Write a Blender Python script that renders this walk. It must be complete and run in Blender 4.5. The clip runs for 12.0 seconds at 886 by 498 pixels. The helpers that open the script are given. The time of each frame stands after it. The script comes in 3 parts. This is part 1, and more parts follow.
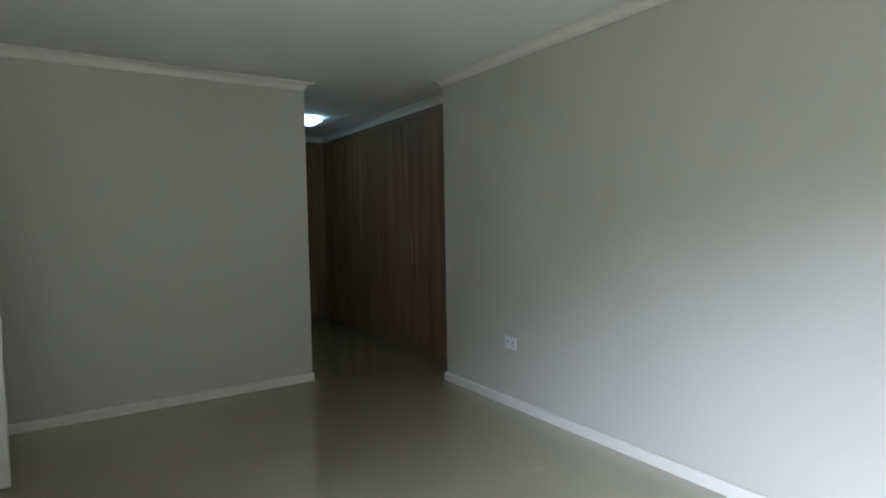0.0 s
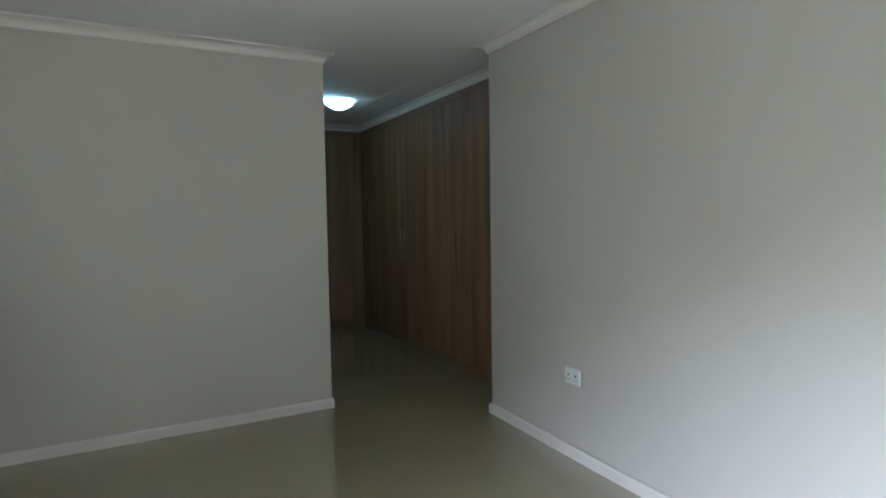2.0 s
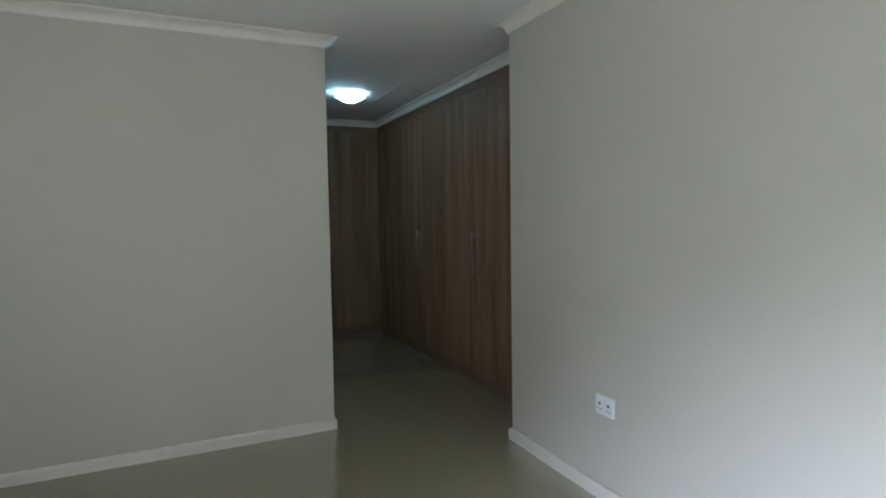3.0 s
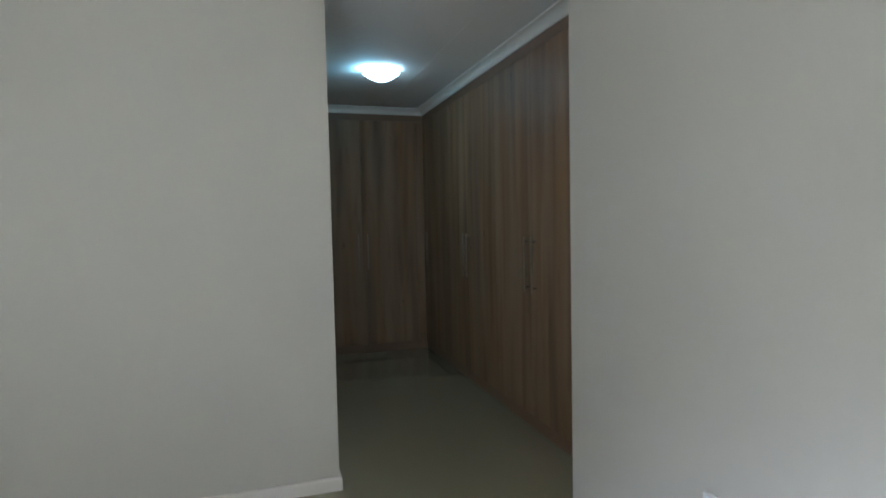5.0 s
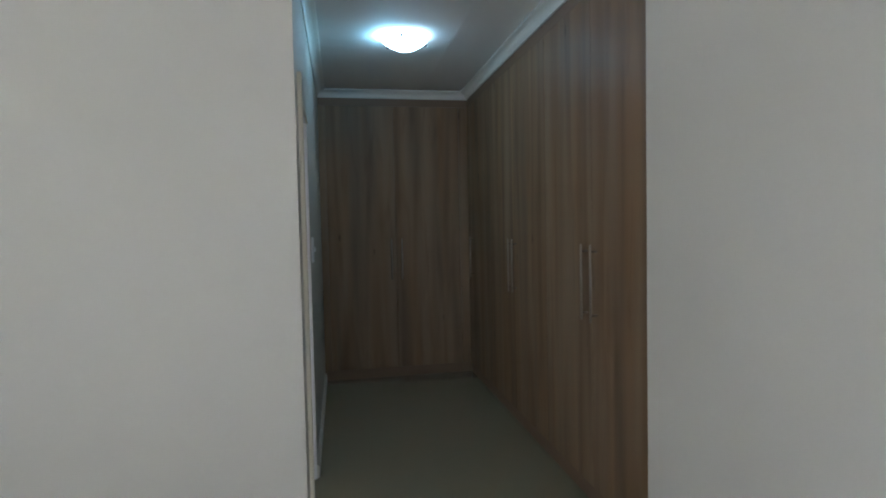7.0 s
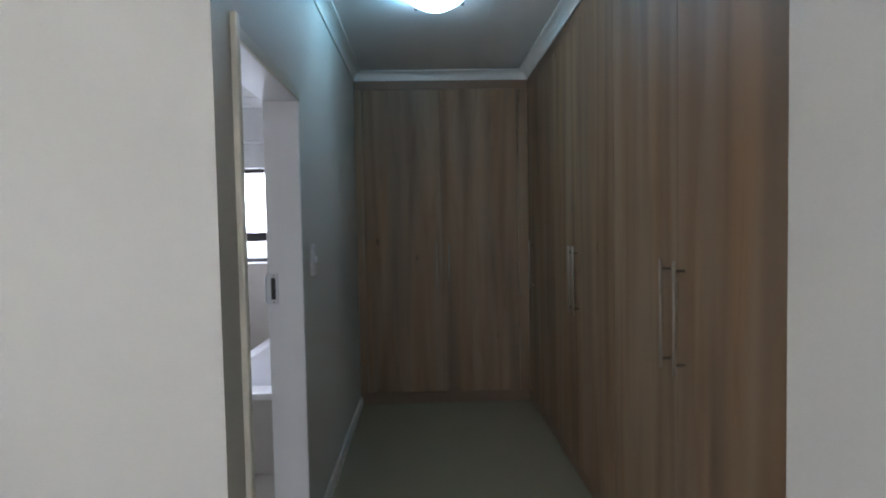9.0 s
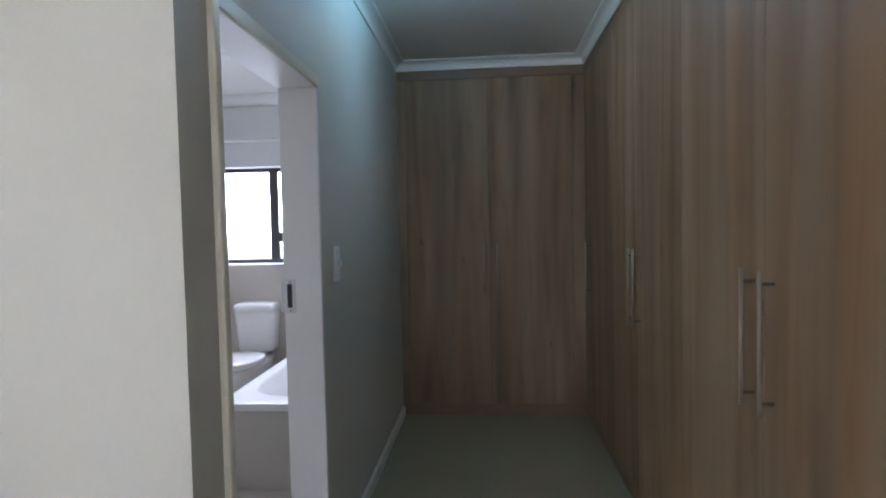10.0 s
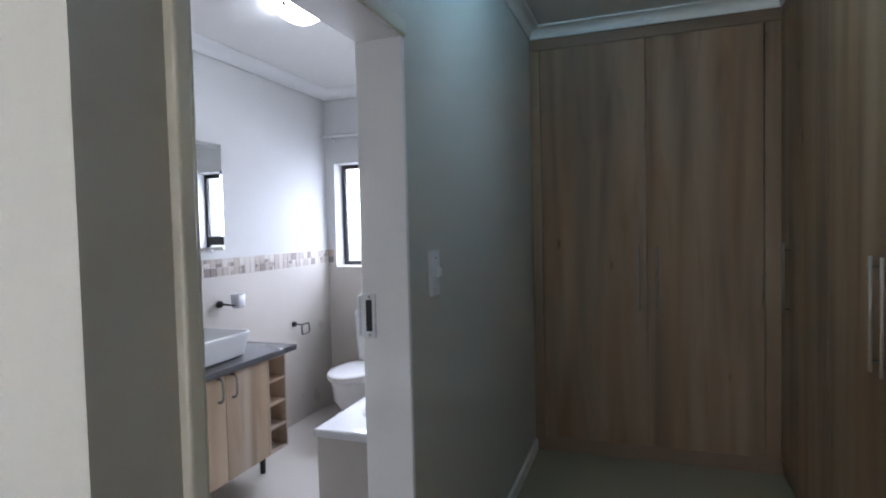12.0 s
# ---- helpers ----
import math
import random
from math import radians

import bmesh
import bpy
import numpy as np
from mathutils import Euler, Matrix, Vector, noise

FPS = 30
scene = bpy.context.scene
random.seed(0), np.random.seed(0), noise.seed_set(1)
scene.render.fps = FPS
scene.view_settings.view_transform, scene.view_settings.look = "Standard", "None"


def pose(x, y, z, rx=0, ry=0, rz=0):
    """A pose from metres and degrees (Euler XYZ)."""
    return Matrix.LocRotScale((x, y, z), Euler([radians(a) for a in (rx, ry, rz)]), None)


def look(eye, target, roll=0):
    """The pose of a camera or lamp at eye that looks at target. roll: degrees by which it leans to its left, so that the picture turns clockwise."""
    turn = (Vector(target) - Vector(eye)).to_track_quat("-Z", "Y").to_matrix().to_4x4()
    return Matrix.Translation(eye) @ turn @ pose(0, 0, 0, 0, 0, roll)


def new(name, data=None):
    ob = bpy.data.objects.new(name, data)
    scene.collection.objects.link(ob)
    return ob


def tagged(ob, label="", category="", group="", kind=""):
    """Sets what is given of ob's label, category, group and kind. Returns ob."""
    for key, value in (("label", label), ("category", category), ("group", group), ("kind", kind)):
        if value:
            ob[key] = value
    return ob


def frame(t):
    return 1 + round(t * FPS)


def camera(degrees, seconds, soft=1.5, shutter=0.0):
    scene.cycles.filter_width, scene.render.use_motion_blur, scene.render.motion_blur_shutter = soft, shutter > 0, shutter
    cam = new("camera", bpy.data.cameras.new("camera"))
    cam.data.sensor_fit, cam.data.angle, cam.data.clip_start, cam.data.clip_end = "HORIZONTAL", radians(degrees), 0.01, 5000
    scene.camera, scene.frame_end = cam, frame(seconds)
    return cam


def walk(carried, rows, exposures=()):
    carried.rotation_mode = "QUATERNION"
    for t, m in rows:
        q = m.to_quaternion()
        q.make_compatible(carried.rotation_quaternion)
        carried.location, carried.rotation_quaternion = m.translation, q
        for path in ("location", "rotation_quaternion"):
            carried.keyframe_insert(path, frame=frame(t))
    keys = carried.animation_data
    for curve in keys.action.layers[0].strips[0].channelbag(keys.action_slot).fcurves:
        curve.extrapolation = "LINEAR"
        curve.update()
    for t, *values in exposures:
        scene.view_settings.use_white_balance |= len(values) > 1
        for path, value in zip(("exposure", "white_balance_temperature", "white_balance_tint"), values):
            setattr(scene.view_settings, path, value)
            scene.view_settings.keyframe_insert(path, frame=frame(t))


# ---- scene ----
cam = camera(77.0, 12.0, 2.0)
PATH = [
    (0, (-2.811, -4.236, 1.48), (-1.712, -2.568, 1.374), -1.0),
    (0.5, (-2.673, -4.067, 1.482), (-1.601, -2.382, 1.377), -0.8),
    (1, (-2.506, -3.9, 1.503), (-1.489, -2.182, 1.393), -1.0),
    (1.5, (-2.381, -3.683, 1.494), (-1.415, -1.935, 1.383), -0.9),
    (2, (-2.246, -3.503, 1.489), (-1.314, -1.737, 1.373), -0.9),
    (2.5, (-2.088, -3.327, 1.487), (-1.189, -1.543, 1.378), -0.8),
    (3, (-1.944, -3.138, 1.497), (-1.104, -1.327, 1.382), -0.9),
    (5, (-1.36, -2.316, 1.472), (-0.756, -0.412, 1.37), -1.2),
    (5.5, (-1.262, -2.151, 1.497), (-0.717, -0.23, 1.386), -1.4),
    (6, (-1.086, -1.902, 1.484), (-0.614, 0.039, 1.385), -1.1),
    (6.5, (-0.995, -1.712, 1.485), (-0.578, 0.242, 1.386), -1.4),
    (7, (-0.87, -1.48, 1.465), (-0.506, 0.485, 1.377), -1.2),
    (9, (-0.486, -0.738, 1.482), (-0.42, 1.259, 1.398), -1.1),
    (9.5, (-0.399, -0.569, 1.49), (-0.434, 1.429, 1.407), -1.1),
    (10, (-0.367, -0.424, 1.488), (-0.523, 1.568, 1.402), -1.2),
    (10.5, (-0.369, -0.258, 1.481), (-0.658, 1.72, 1.399), -1.3),
    (11, (-0.368, -0.112, 1.479), (-0.78, 1.844, 1.397), -1.3),
    (11.5, (-0.366, 0.058, 1.473), (-0.904, 1.982, 1.394), -1.3),
    (12, (-0.377, 0.242, 1.478), (-1.045, 2.126, 1.402), -1.4),
]
walk(cam, [(t, look(eye, target, roll)) for t, eye, target, roll in PATH], [(0, 0.75, 6390, 6), (2.5, 1.35, 6310, 7.5), (6.5, 2.03, 6210, 13), (9, 2.48, 6170, 17), (10, 2.66, 6150, 18), (12, 2.63, 6200, 17)])

BY = 4.39  # window wall of the bathroom

# ---- world, sun, large lights ----
world = bpy.data.worlds.new("sky")
scene.world = world
world.use_nodes = True
wn = world.node_tree.nodes
sky = wn.new("ShaderNodeTexSky")
sky.sky_type, sky.sun_disc = "NISHITA", False
sky.sun_elevation, sky.sun_rotation = radians(50), radians(140)
world.node_tree.links.new(sky.outputs[0], wn["Background"].inputs[0])
wn["Background"].inputs[1].default_value = 0.12

sun_data = bpy.data.lights.new("sun", "SUN")
sun_data.energy, sun_data.angle, sun_data.color = 1.0, radians(12), (1.0, 0.95, 0.88)
sun = new("sun", sun_data)
sun.matrix_world = look((4.1, -4.9, 7.7), (0, 0, 0))


def window_light(name, eye, target, sx, sy, watts, colour, spread):
    """Sky light that enters through a window's opening."""
    data = bpy.data.lights.new(name, "AREA")
    data.shape, data.size, data.size_y = "RECTANGLE", sx, sy
    data.energy, data.color, data.spread = watts, colour, radians(spread)
    ob = new(name, data)
    ob.matrix_world = look(eye, target)
    return ob


window_light("bedroom_window_light", (-3.9, -4.3, 1.55), (-2.85, -4.32, 0.26), 1.7, 0.6, 121, (0.70, 0.78, 1.0), 107)
window_light("bathroom_window_light", (-2.3, BY + 0.6, 1.95), (-2.0, 2.6, 0.6), 2.0, 1.3, 16, (0.8, 0.88, 1.0), 140)


# ---- materials ----
def material(name, colour, rough=0.5, metal=0.0, grain=0.0, grain_size=60.0, stain=0.04, stain_size=2.0, bump=0.0, spec=0.5):
    """Painted, glazed or metal surface with stains at a large scale and grain at a small one."""
    m = bpy.data.materials.new(name)
    m.use_nodes = True
    nt = m.node_tree
    b = nt.nodes["Principled BSDF"]
    b.inputs["Roughness"].default_value, b.inputs["Metallic"].default_value = rough, metal
    b.inputs["Specular IOR Level"].default_value = spec
    geo = nt.nodes.new("ShaderNodeNewGeometry")
    big = nt.nodes.new("ShaderNodeTexNoise")
    big.inputs["Scale"].default_value, big.inputs["Detail"].default_value = stain_size, 5
    small = nt.nodes.new("ShaderNodeTexNoise")
    small.inputs["Scale"].default_value, small.inputs["Detail"].default_value = grain_size, 3
    for n in (big, small):
        nt.links.new(geo.outputs["Position"], n.inputs["Vector"])
    add = nt.nodes.new("ShaderNodeMath")
    add.operation = "MULTIPLY_ADD"
    add.inputs[1].default_value = stain * 2
    nt.links.new(big.outputs[0], add.inputs[0])
    add2 = nt.nodes.new("ShaderNodeMath")
    add2.operation = "MULTIPLY_ADD"
    add2.inputs[1].default_value = grain * 2
    add2.inputs[2].default_value = 1 - stain - grain
    nt.links.new(small.outputs[0], add2.inputs[0])
    nt.links.new(add2.outputs[0], add.inputs[2])
    mix = nt.nodes.new("ShaderNodeVectorMath")
    mix.operation = "SCALE"
    mix.inputs[0].default_value = colour
    nt.links.new(add.outputs[0], mix.inputs["Scale"])
    nt.links.new(mix.outputs[0], b.inputs["Base Color"])
    if rough > 0.05 and metal < 0.5:
        rr = nt.nodes.new("ShaderNodeMath")
        rr.operation = "MULTIPLY_ADD"
        rr.inputs[1].default_value, rr.inputs[2].default_value = rough * 0.5, rough * 0.75
        nt.links.new(big.outputs[0], rr.inputs[0])
        nt.links.new(rr.outputs[0], b.inputs["Roughness"])
    if bump:
        bp = nt.nodes.new("ShaderNodeBump")
        bp.inputs["Strength"].default_value, bp.inputs["Distance"].default_value = bump, 0.002
        nt.links.new(small.outputs[0], bp.inputs["Height"])
        nt.links.new(bp.outputs[0], b.inputs["Normal"])
    return m


def laminate(name, dark, mid, light, rough=0.5):
    """Wood-print board with upright grain: broad bands, fine streaks and a few knots, shifted from board to board."""
    m = bpy.data.materials.new(name)
    m.use_nodes = True
    nt = m.node_tree
    N, L = nt.nodes.new, nt.links.new
    b = nt.nodes["Principled BSDF"]
    geo, info = N("ShaderNodeNewGeometry"), N("ShaderNodeObjectInfo")
    sep = N("ShaderNodeSeparateXYZ")
    L(geo.outputs["Position"], sep.inputs[0])
    u = N("ShaderNodeMath")
    L(sep.outputs[0], u.inputs[0]), L(sep.outputs[1], u.inputs[1])
    off = N("ShaderNodeMath")
    off.operation = "MULTIPLY_ADD"
    off.inputs[1].default_value = 7.0
    L(info.outputs["Random"], off.inputs[0]), L(u.outputs[0], off.inputs[2])

    def grain(su, sz, detail, rough_, seed):
        c = N("ShaderNodeCombineXYZ")
        a, z = N("ShaderNodeMath"), N("ShaderNodeMath")
        a.operation = z.operation = "MULTIPLY"
        a.inputs[1].default_value, z.inputs[1].default_value = su, sz
        L(off.outputs[0], a.inputs[0]), L(sep.outputs[2], z.inputs[0])
        L(a.outputs[0], c.inputs[0]), L(z.outputs[0], c.inputs[1])
        c.inputs[2].default_value = seed
        n = N("ShaderNodeTexNoise")
        n.inputs["Scale"].default_value, n.inputs["Detail"].default_value, n.inputs["Roughness"].default_value = 1, detail, rough_
        n.inputs["Distortion"].default_value = 0.45
        L(c.outputs[0], n.inputs["Vector"])
        return n, c

    broad, _ = grain(8.5, 0.5, 1.0, 0.4, 1.3)
    fine, _ = grain(110, 2.6, 3, 0.6, 4.1)
    hue, _ = grain(7, 0.45, 1, 0.5, 8.8)
    smear, _ = grain(13, 1.5, 2, 0.5, 6.4)
    mixf = N("ShaderNodeMath")
    mixf.operation = "MULTIPLY_ADD"
    mixf.inputs[1].default_value = 0.09
    shift = N("ShaderNodeMath")
    shift.operation = "SUBTRACT"
    shift.inputs[1].default_value = 0.045
    L(broad.outputs[0], shift.inputs[0])
    L(fine.outputs[0], mixf.inputs[0]), L(shift.outputs[0], mixf.inputs[2])
    ramp = N("ShaderNodeValToRGB")
    e = ramp.color_ramp.elements
    e[0].position, e[0].color = 0.31, (*dark, 1)
    e[1].position, e[1].color = 0.7, (*light, 1)
    k = e.new(0.5)
    k.color = (*mid, 1)
    L(mixf.outputs[0], ramp.inputs[0])
    warm = N("ShaderNodeMix")
    warm.data_type, warm.blend_type = "RGBA", "MULTIPLY"
    warm.inputs["B"].default_value = (1.0, 0.88, 0.74, 1)
    spread = N("ShaderNodeMapRange")
    spread.inputs["From Min"].default_value, spread.inputs["From Max"].default_value = 0.36, 0.64
    L(hue.outputs[0], spread.inputs["Value"])
    L(spread.outputs[0], warm.inputs["Factor"]), L(ramp.outputs[0], warm.inputs["A"])
    # short dark smears along the grain
    sr = N("ShaderNodeValToRGB")
    se = sr.color_ramp.elements
    se[0].position, se[0].color = 0.55, (1, 1, 1, 1)
    se[1].position, se[1].color = 0.8, (0.79, 0.75, 0.72, 1)
    L(smear.outputs[0], sr.inputs[0])
    sm = N("ShaderNodeMix")
    sm.data_type, sm.blend_type = "RGBA", "MULTIPLY"
    sm.inputs["Factor"].default_value = 1
    L(warm.outputs["Result"], sm.inputs["A"]), L(sr.outputs[0], sm.inputs["B"])
    # knots: sparse small ovals with a dark heart
    _, kc = grain(2.6, 0.9, 0, 0.5, 2.2)
    vor = N("ShaderNodeTexVoronoi")
    vor.inputs["Scale"].default_value = 1.7
    L(kc.outputs[0], vor.inputs["Vector"])
    kr = N("ShaderNodeValToRGB")
    ke = kr.color_ramp.elements
    ke[0].position, ke[0].color = 0.018, (0.3, 0.25, 0.22, 1)
    ke[1].position, ke[1].color = 0.075, (1, 1, 1, 1)
    L(vor.outputs["Distance"], kr.inputs[0])
    kn = N("ShaderNodeMix")
    kn.data_type, kn.blend_type = "RGBA", "MULTIPLY"
    kn.inputs["Factor"].default_value = 1
    L(sm.outputs["Result"], kn.inputs["A"]), L(kr.outputs[0], kn.inputs["B"])
    L(kn.outputs["Result"], b.inputs["Base Color"])
    b.inputs["Roughness"].default_value, b.inputs["Specular IOR Level"].default_value = rough, 0.38
    bp = N("ShaderNodeBump")
    bp.inputs["Strength"].default_value, bp.inputs["Distance"].default_value = 0.12, 0.001
    L(fine.outputs[0], bp.inputs["Height"]), L(bp.outputs[0], b.inputs["Normal"])
    return m


def glowing(name, colour, strength):
    m = bpy.data.materials.new(name)
    m.use_nodes = True
    b = m.node_tree.nodes["Principled BSDF"]
    b.inputs["Base Color"].default_value = (0.85, 0.87, 0.88, 1)
    b.inputs["Roughness"].default_value = 0.3
    b.inputs["Emission Color"].default_value = (*colour, 1)
    b.inputs["Emission Strength"].default_value = strength
    return m


WALL = material("grey_wall_paint", (0.535, 0.518, 0.464), 0.6, grain=0.02, grain_size=220, stain=0.03, stain_size=1.3, bump=0.12)
BATH_WALL = material("bathroom_wall_paint", (0.64, 0.64, 0.64), 0.85, spec=0.2, grain=0.015, grain_size=220, stain=0.02, bump=0.1)
CEIL = material("white_ceiling_paint", (0.72, 0.71, 0.69), 0.75, grain=0.015, grain_size=150, stain=0.03, stain_size=0.9, bump=0.08)
TRIM = material("white_trim_paint", (0.73, 0.7, 0.645), 0.4, grain=0.02, grain_size=90, stain=0.04, stain_size=4, bump=0.06)
BATH_TRIM = material("plain_white_paint", (0.78, 0.78, 0.78), 0.5, grain=0.02, grain_size=120, stain=0.03, bump=0.05)
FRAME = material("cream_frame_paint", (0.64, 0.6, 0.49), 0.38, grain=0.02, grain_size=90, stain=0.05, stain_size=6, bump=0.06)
BEAD = material("pale_bead_paint", (0.8, 0.76, 0.64), 0.35, grain=0.02, grain_size=90, stain=0.05, stain_size=6, bump=0.06)
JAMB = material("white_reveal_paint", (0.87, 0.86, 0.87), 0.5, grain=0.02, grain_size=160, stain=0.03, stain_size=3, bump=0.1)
FLOOR = material("polished_beige_tile", (0.315, 0.289, 0.196), 0.11, grain=0.05, grain_size=320, stain=0.05, stain_size=1.6, spec=1.0)
fb = FLOOR.node_tree.nodes["Principled BSDF"]
fb.inputs["Coat Weight"].default_value, fb.inputs["Coat Roughness"].default_value, fb.inputs["Coat IOR"].default_value = 0.95, 0.11, 1.53
BATH_TILE = material("beige_wall_tile", (0.555, 0.52, 0.48), 0.3, grain=0.03, grain_size=150, stain=0.04, stain_size=3)
WOOD = laminate("oak_print_board", (0.195, 0.129, 0.078), (0.257, 0.174, 0.106), (0.312, 0.219, 0.138))
OAK_EDGE = material("plain_oak_board", (0.21, 0.132, 0.08), 0.5, grain=0.08, grain_size=90, stain=0.12, stain_size=2.5, bump=0.1)
PALE_WOOD = laminate("pale_oak_board", (0.36, 0.275, 0.21), (0.5, 0.405, 0.325), (0.6, 0.505, 0.42))
STEEL = material("brushed_steel", (0.35, 0.3, 0.245), 0.52, 0.4, grain=0.05, grain_size=300)
POST = material("dull_bronze_post", (0.17, 0.135, 0.105), 0.5, 0.4, grain=0.05)
NICKEL = material("dull_nickel", (0.34, 0.32, 0.3), 0.3, 0.85, grain=0.05)
CHROME = material("chrome", (0.75, 0.75, 0.76), 0.1, 1.0)
SATIN = material("satin_lock_steel", (0.7, 0.71, 0.73), 0.38, 0.55, grain=0.04, grain_size=300)
DARK_METAL = material("dark_bronze_metal", (0.06, 0.055, 0.055), 0.35, 0.7, grain=0.05)
ALU = material("dark_bronze_window_frame", (0.035, 0.031, 0.032), 0.45, grain=0.05)
PLASTIC = material("white_plastic", (0.78, 0.79, 0.8), 0.35, stain=0.02)
HOLE = material("dark_socket_hole", (0.02, 0.02, 0.022), 0.6)
CERAMIC = material("white_glazed_ceramic", (0.8, 0.8, 0.81), 0.08, stain=0.015)
ACRYLIC = material("white_bath_acrylic", (0.8, 0.8, 0.82), 0.12, stain=0.015)
STONE = material("dark_grey_worktop", (0.055, 0.055, 0.062), 0.28, grain=0.25, grain_size=400)
GROUT = material("pale_grout", (0.6, 0.58, 0.55), 0.8, grain=0.05)
GLOW = glowing("lit_lamp_glass", (0.5, 0.78, 1.0), 3.2)
BATH_GLOW = glowing("lit_bathroom_lamp_glass", (0.86, 0.93, 1.0), 3.0)
OUTSIDE = material("plastered_garden_wall", (0.4, 0.38, 0.35), 0.9, grain=0.1, bump=0.3)
GROUND = material("garden_ground", (0.16, 0.15, 0.11), 0.95, grain=0.2, grain_size=20, stain=0.2, bump=0.4)
MOSAIC = [material("mosaic_" + n, c, 0.25, stain=0.05, stain_size=9) for n, c in
          (("pale", (0.6, 0.56, 0.52)), ("sand", (0.46, 0.395, 0.35)), ("taupe", (0.27, 0.225, 0.205)), ("grey", (0.24, 0.225, 0.22)))]

GLASS = bpy.data.materials.new("frosted_window_glass")
GLASS.use_nodes = True
gb = GLASS.node_tree.nodes["Principled BSDF"]
gb.inputs["Transmission Weight"].default_value, gb.inputs["Roughness"].default_value = 1.0, 0.35
gb.inputs["Base Color"].default_value = (0.95, 0.97, 1, 1)
MIRROR = bpy.data.materials.new("mirror_glass")
MIRROR.use_nodes = True
mb = MIRROR.node_tree.nodes["Principled BSDF"]
mb.inputs["Metallic"].default_value, mb.inputs["Roughness"].default_value = 1.0, 0.015
mb.inputs["Base Color"].default_value = (0.86, 0.88, 0.88, 1)
CUP = bpy.data.materials.new("frosted_cup_glass")
CUP.use_nodes = True
cb = CUP.node_tree.nodes["Principled BSDF"]
cb.inputs["Base Color"].default_value, cb.inputs["Roughness"].default_value = (0.85, 0.87, 0.9, 1), 0.3
cb.inputs["Transmission Weight"].default_value = 0.4


# ---- mesh helpers ----
def add_box(bm, x0, x1, y0, y1, z0, z1, bevel=0.0, segments=2):
    m = Matrix.LocRotScale(((x0 + x1) / 2, (y0 + y1) / 2, (z0 + z1) / 2), None, (x1 - x0, y1 - y0, z1 - z0))
    made = bmesh.ops.create_cube(bm, size=1, matrix=m)
    if bevel:
        edges = {e for v in made["verts"] for e in v.link_edges}
        bmesh.ops.bevel(bm, geom=list(edges), offset=bevel, segments=segments, profile=0.5, affect="EDGES")
    return bm


def box(x0, x1, y0, y1, z0, z1, bevel=0.0, segments=2):
    return add_box(bmesh.new(), x0, x1, y0, y1, z0, z1, bevel, segments)


def rod(a, b, r, n=16, bm=None, r2=None):
    bm = bm or bmesh.new()
    a, b = Vector(a), Vector(b)
    turn = (b - a).to_track_quat("Z", "Y").to_matrix().to_4x4()
    bmesh.ops.create_cone(bm, cap_ends=True, segments=n, radius1=r, radius2=r if r2 is None else r2, depth=(b - a).length,
                          matrix=Matrix.Translation((a + b) / 2) @ turn)
    return bm


def tube(points, r, n=10, bm=None):
    """A bent round bar through the points."""
    bm = bm or bmesh.new()
    pts = [Vector(p) for p in points]
    rings = []
    for i, p in enumerate(pts):
        d = (pts[min(i + 1, len(pts) - 1)] - pts[max(i - 1, 0)]).normalized()
        turn = d.to_track_quat("Z", "Y").to_matrix()
        rings.append([bm.verts.new(p + turn @ Vector((r * math.cos(2 * math.pi * k / n), r * math.sin(2 * math.pi * k / n), 0))) for k in range(n)])
    for a, b in zip(rings, rings[1:]):
        shift = min(range(n), key=lambda s: (a[0].co - b[s].co).length)
        for k in range(n):
            bm.faces.new((a[k], a[(k + 1) % n], b[(k + 1 + shift) % n], b[(k + shift) % n]))
    bm.faces.new(rings[0][::-1]), bm.faces.new(rings[-1])
    bmesh.ops.recalc_face_normals(bm, faces=bm.faces)
    return bm


def lathe(profile, centre, n=40, bm=None):
    """Turns a profile of (radius, height) about the upright axis at centre."""
    bm = bm or bmesh.new()
    rings = []
    for r, z in profile:
        if r < 1e-5:
            rings.append([bm.verts.new((centre[0], centre[1], centre[2] + z))])
        else:
            rings.append([bm.verts.new((centre[0] + r * math.cos(2 * math.pi * k / n), centre[1] + r * math.sin(2 * math.pi * k / n), centre[2] + z)) for k in range(n)])
    for a, b in zip(rings, rings[1:]):
        for k in range(n):
            q = [a[k % len(a)], a[(k + 1) % len(a)], b[(k + 1) % len(b)], b[k % len(b)]]
            bm.faces.new(list(dict.fromkeys(q)))
    bmesh.ops.recalc_face_normals(bm, faces=bm.faces)
    return bm


def loft(rings, bm=None, cap_first=True, cap_last=True):
    bm = bm or bmesh.new()
    vs = [[bm.verts.new(p) for p in ring] for ring in rings]
    for a, b in zip(vs, vs[1:]):
        n = len(a)
        for k in range(n):
            bm.faces.new((a[k], a[(k + 1) % n], b[(k + 1) % n], b[k]))
    if cap_first:
        bm.faces.new(vs[0][::-1])
    if cap_last:
        bm.faces.new(vs[-1])
    bmesh.ops.recalc_face_normals(bm, faces=bm.faces)
    return bm


def rounded(cx, cy, z, hx, hy, r, n=6, egg=0.0):
    """A rounded rectangle in the plane at height z."""
    out = []
    for q, (sx, sy) in enumerate(((1, 1), (-1, 1), (-1, -1), (1, -1))):
        for k in range(n + 1):
            a = math.pi / 2 * (q + k / n)
            x = sx * (hx - r) + r * math.cos(a)
            y = sy * (hy - r) + r * math.sin(a)
            out.append((cx + x * (1 + egg * y / hy), cy + y, z))
    return out


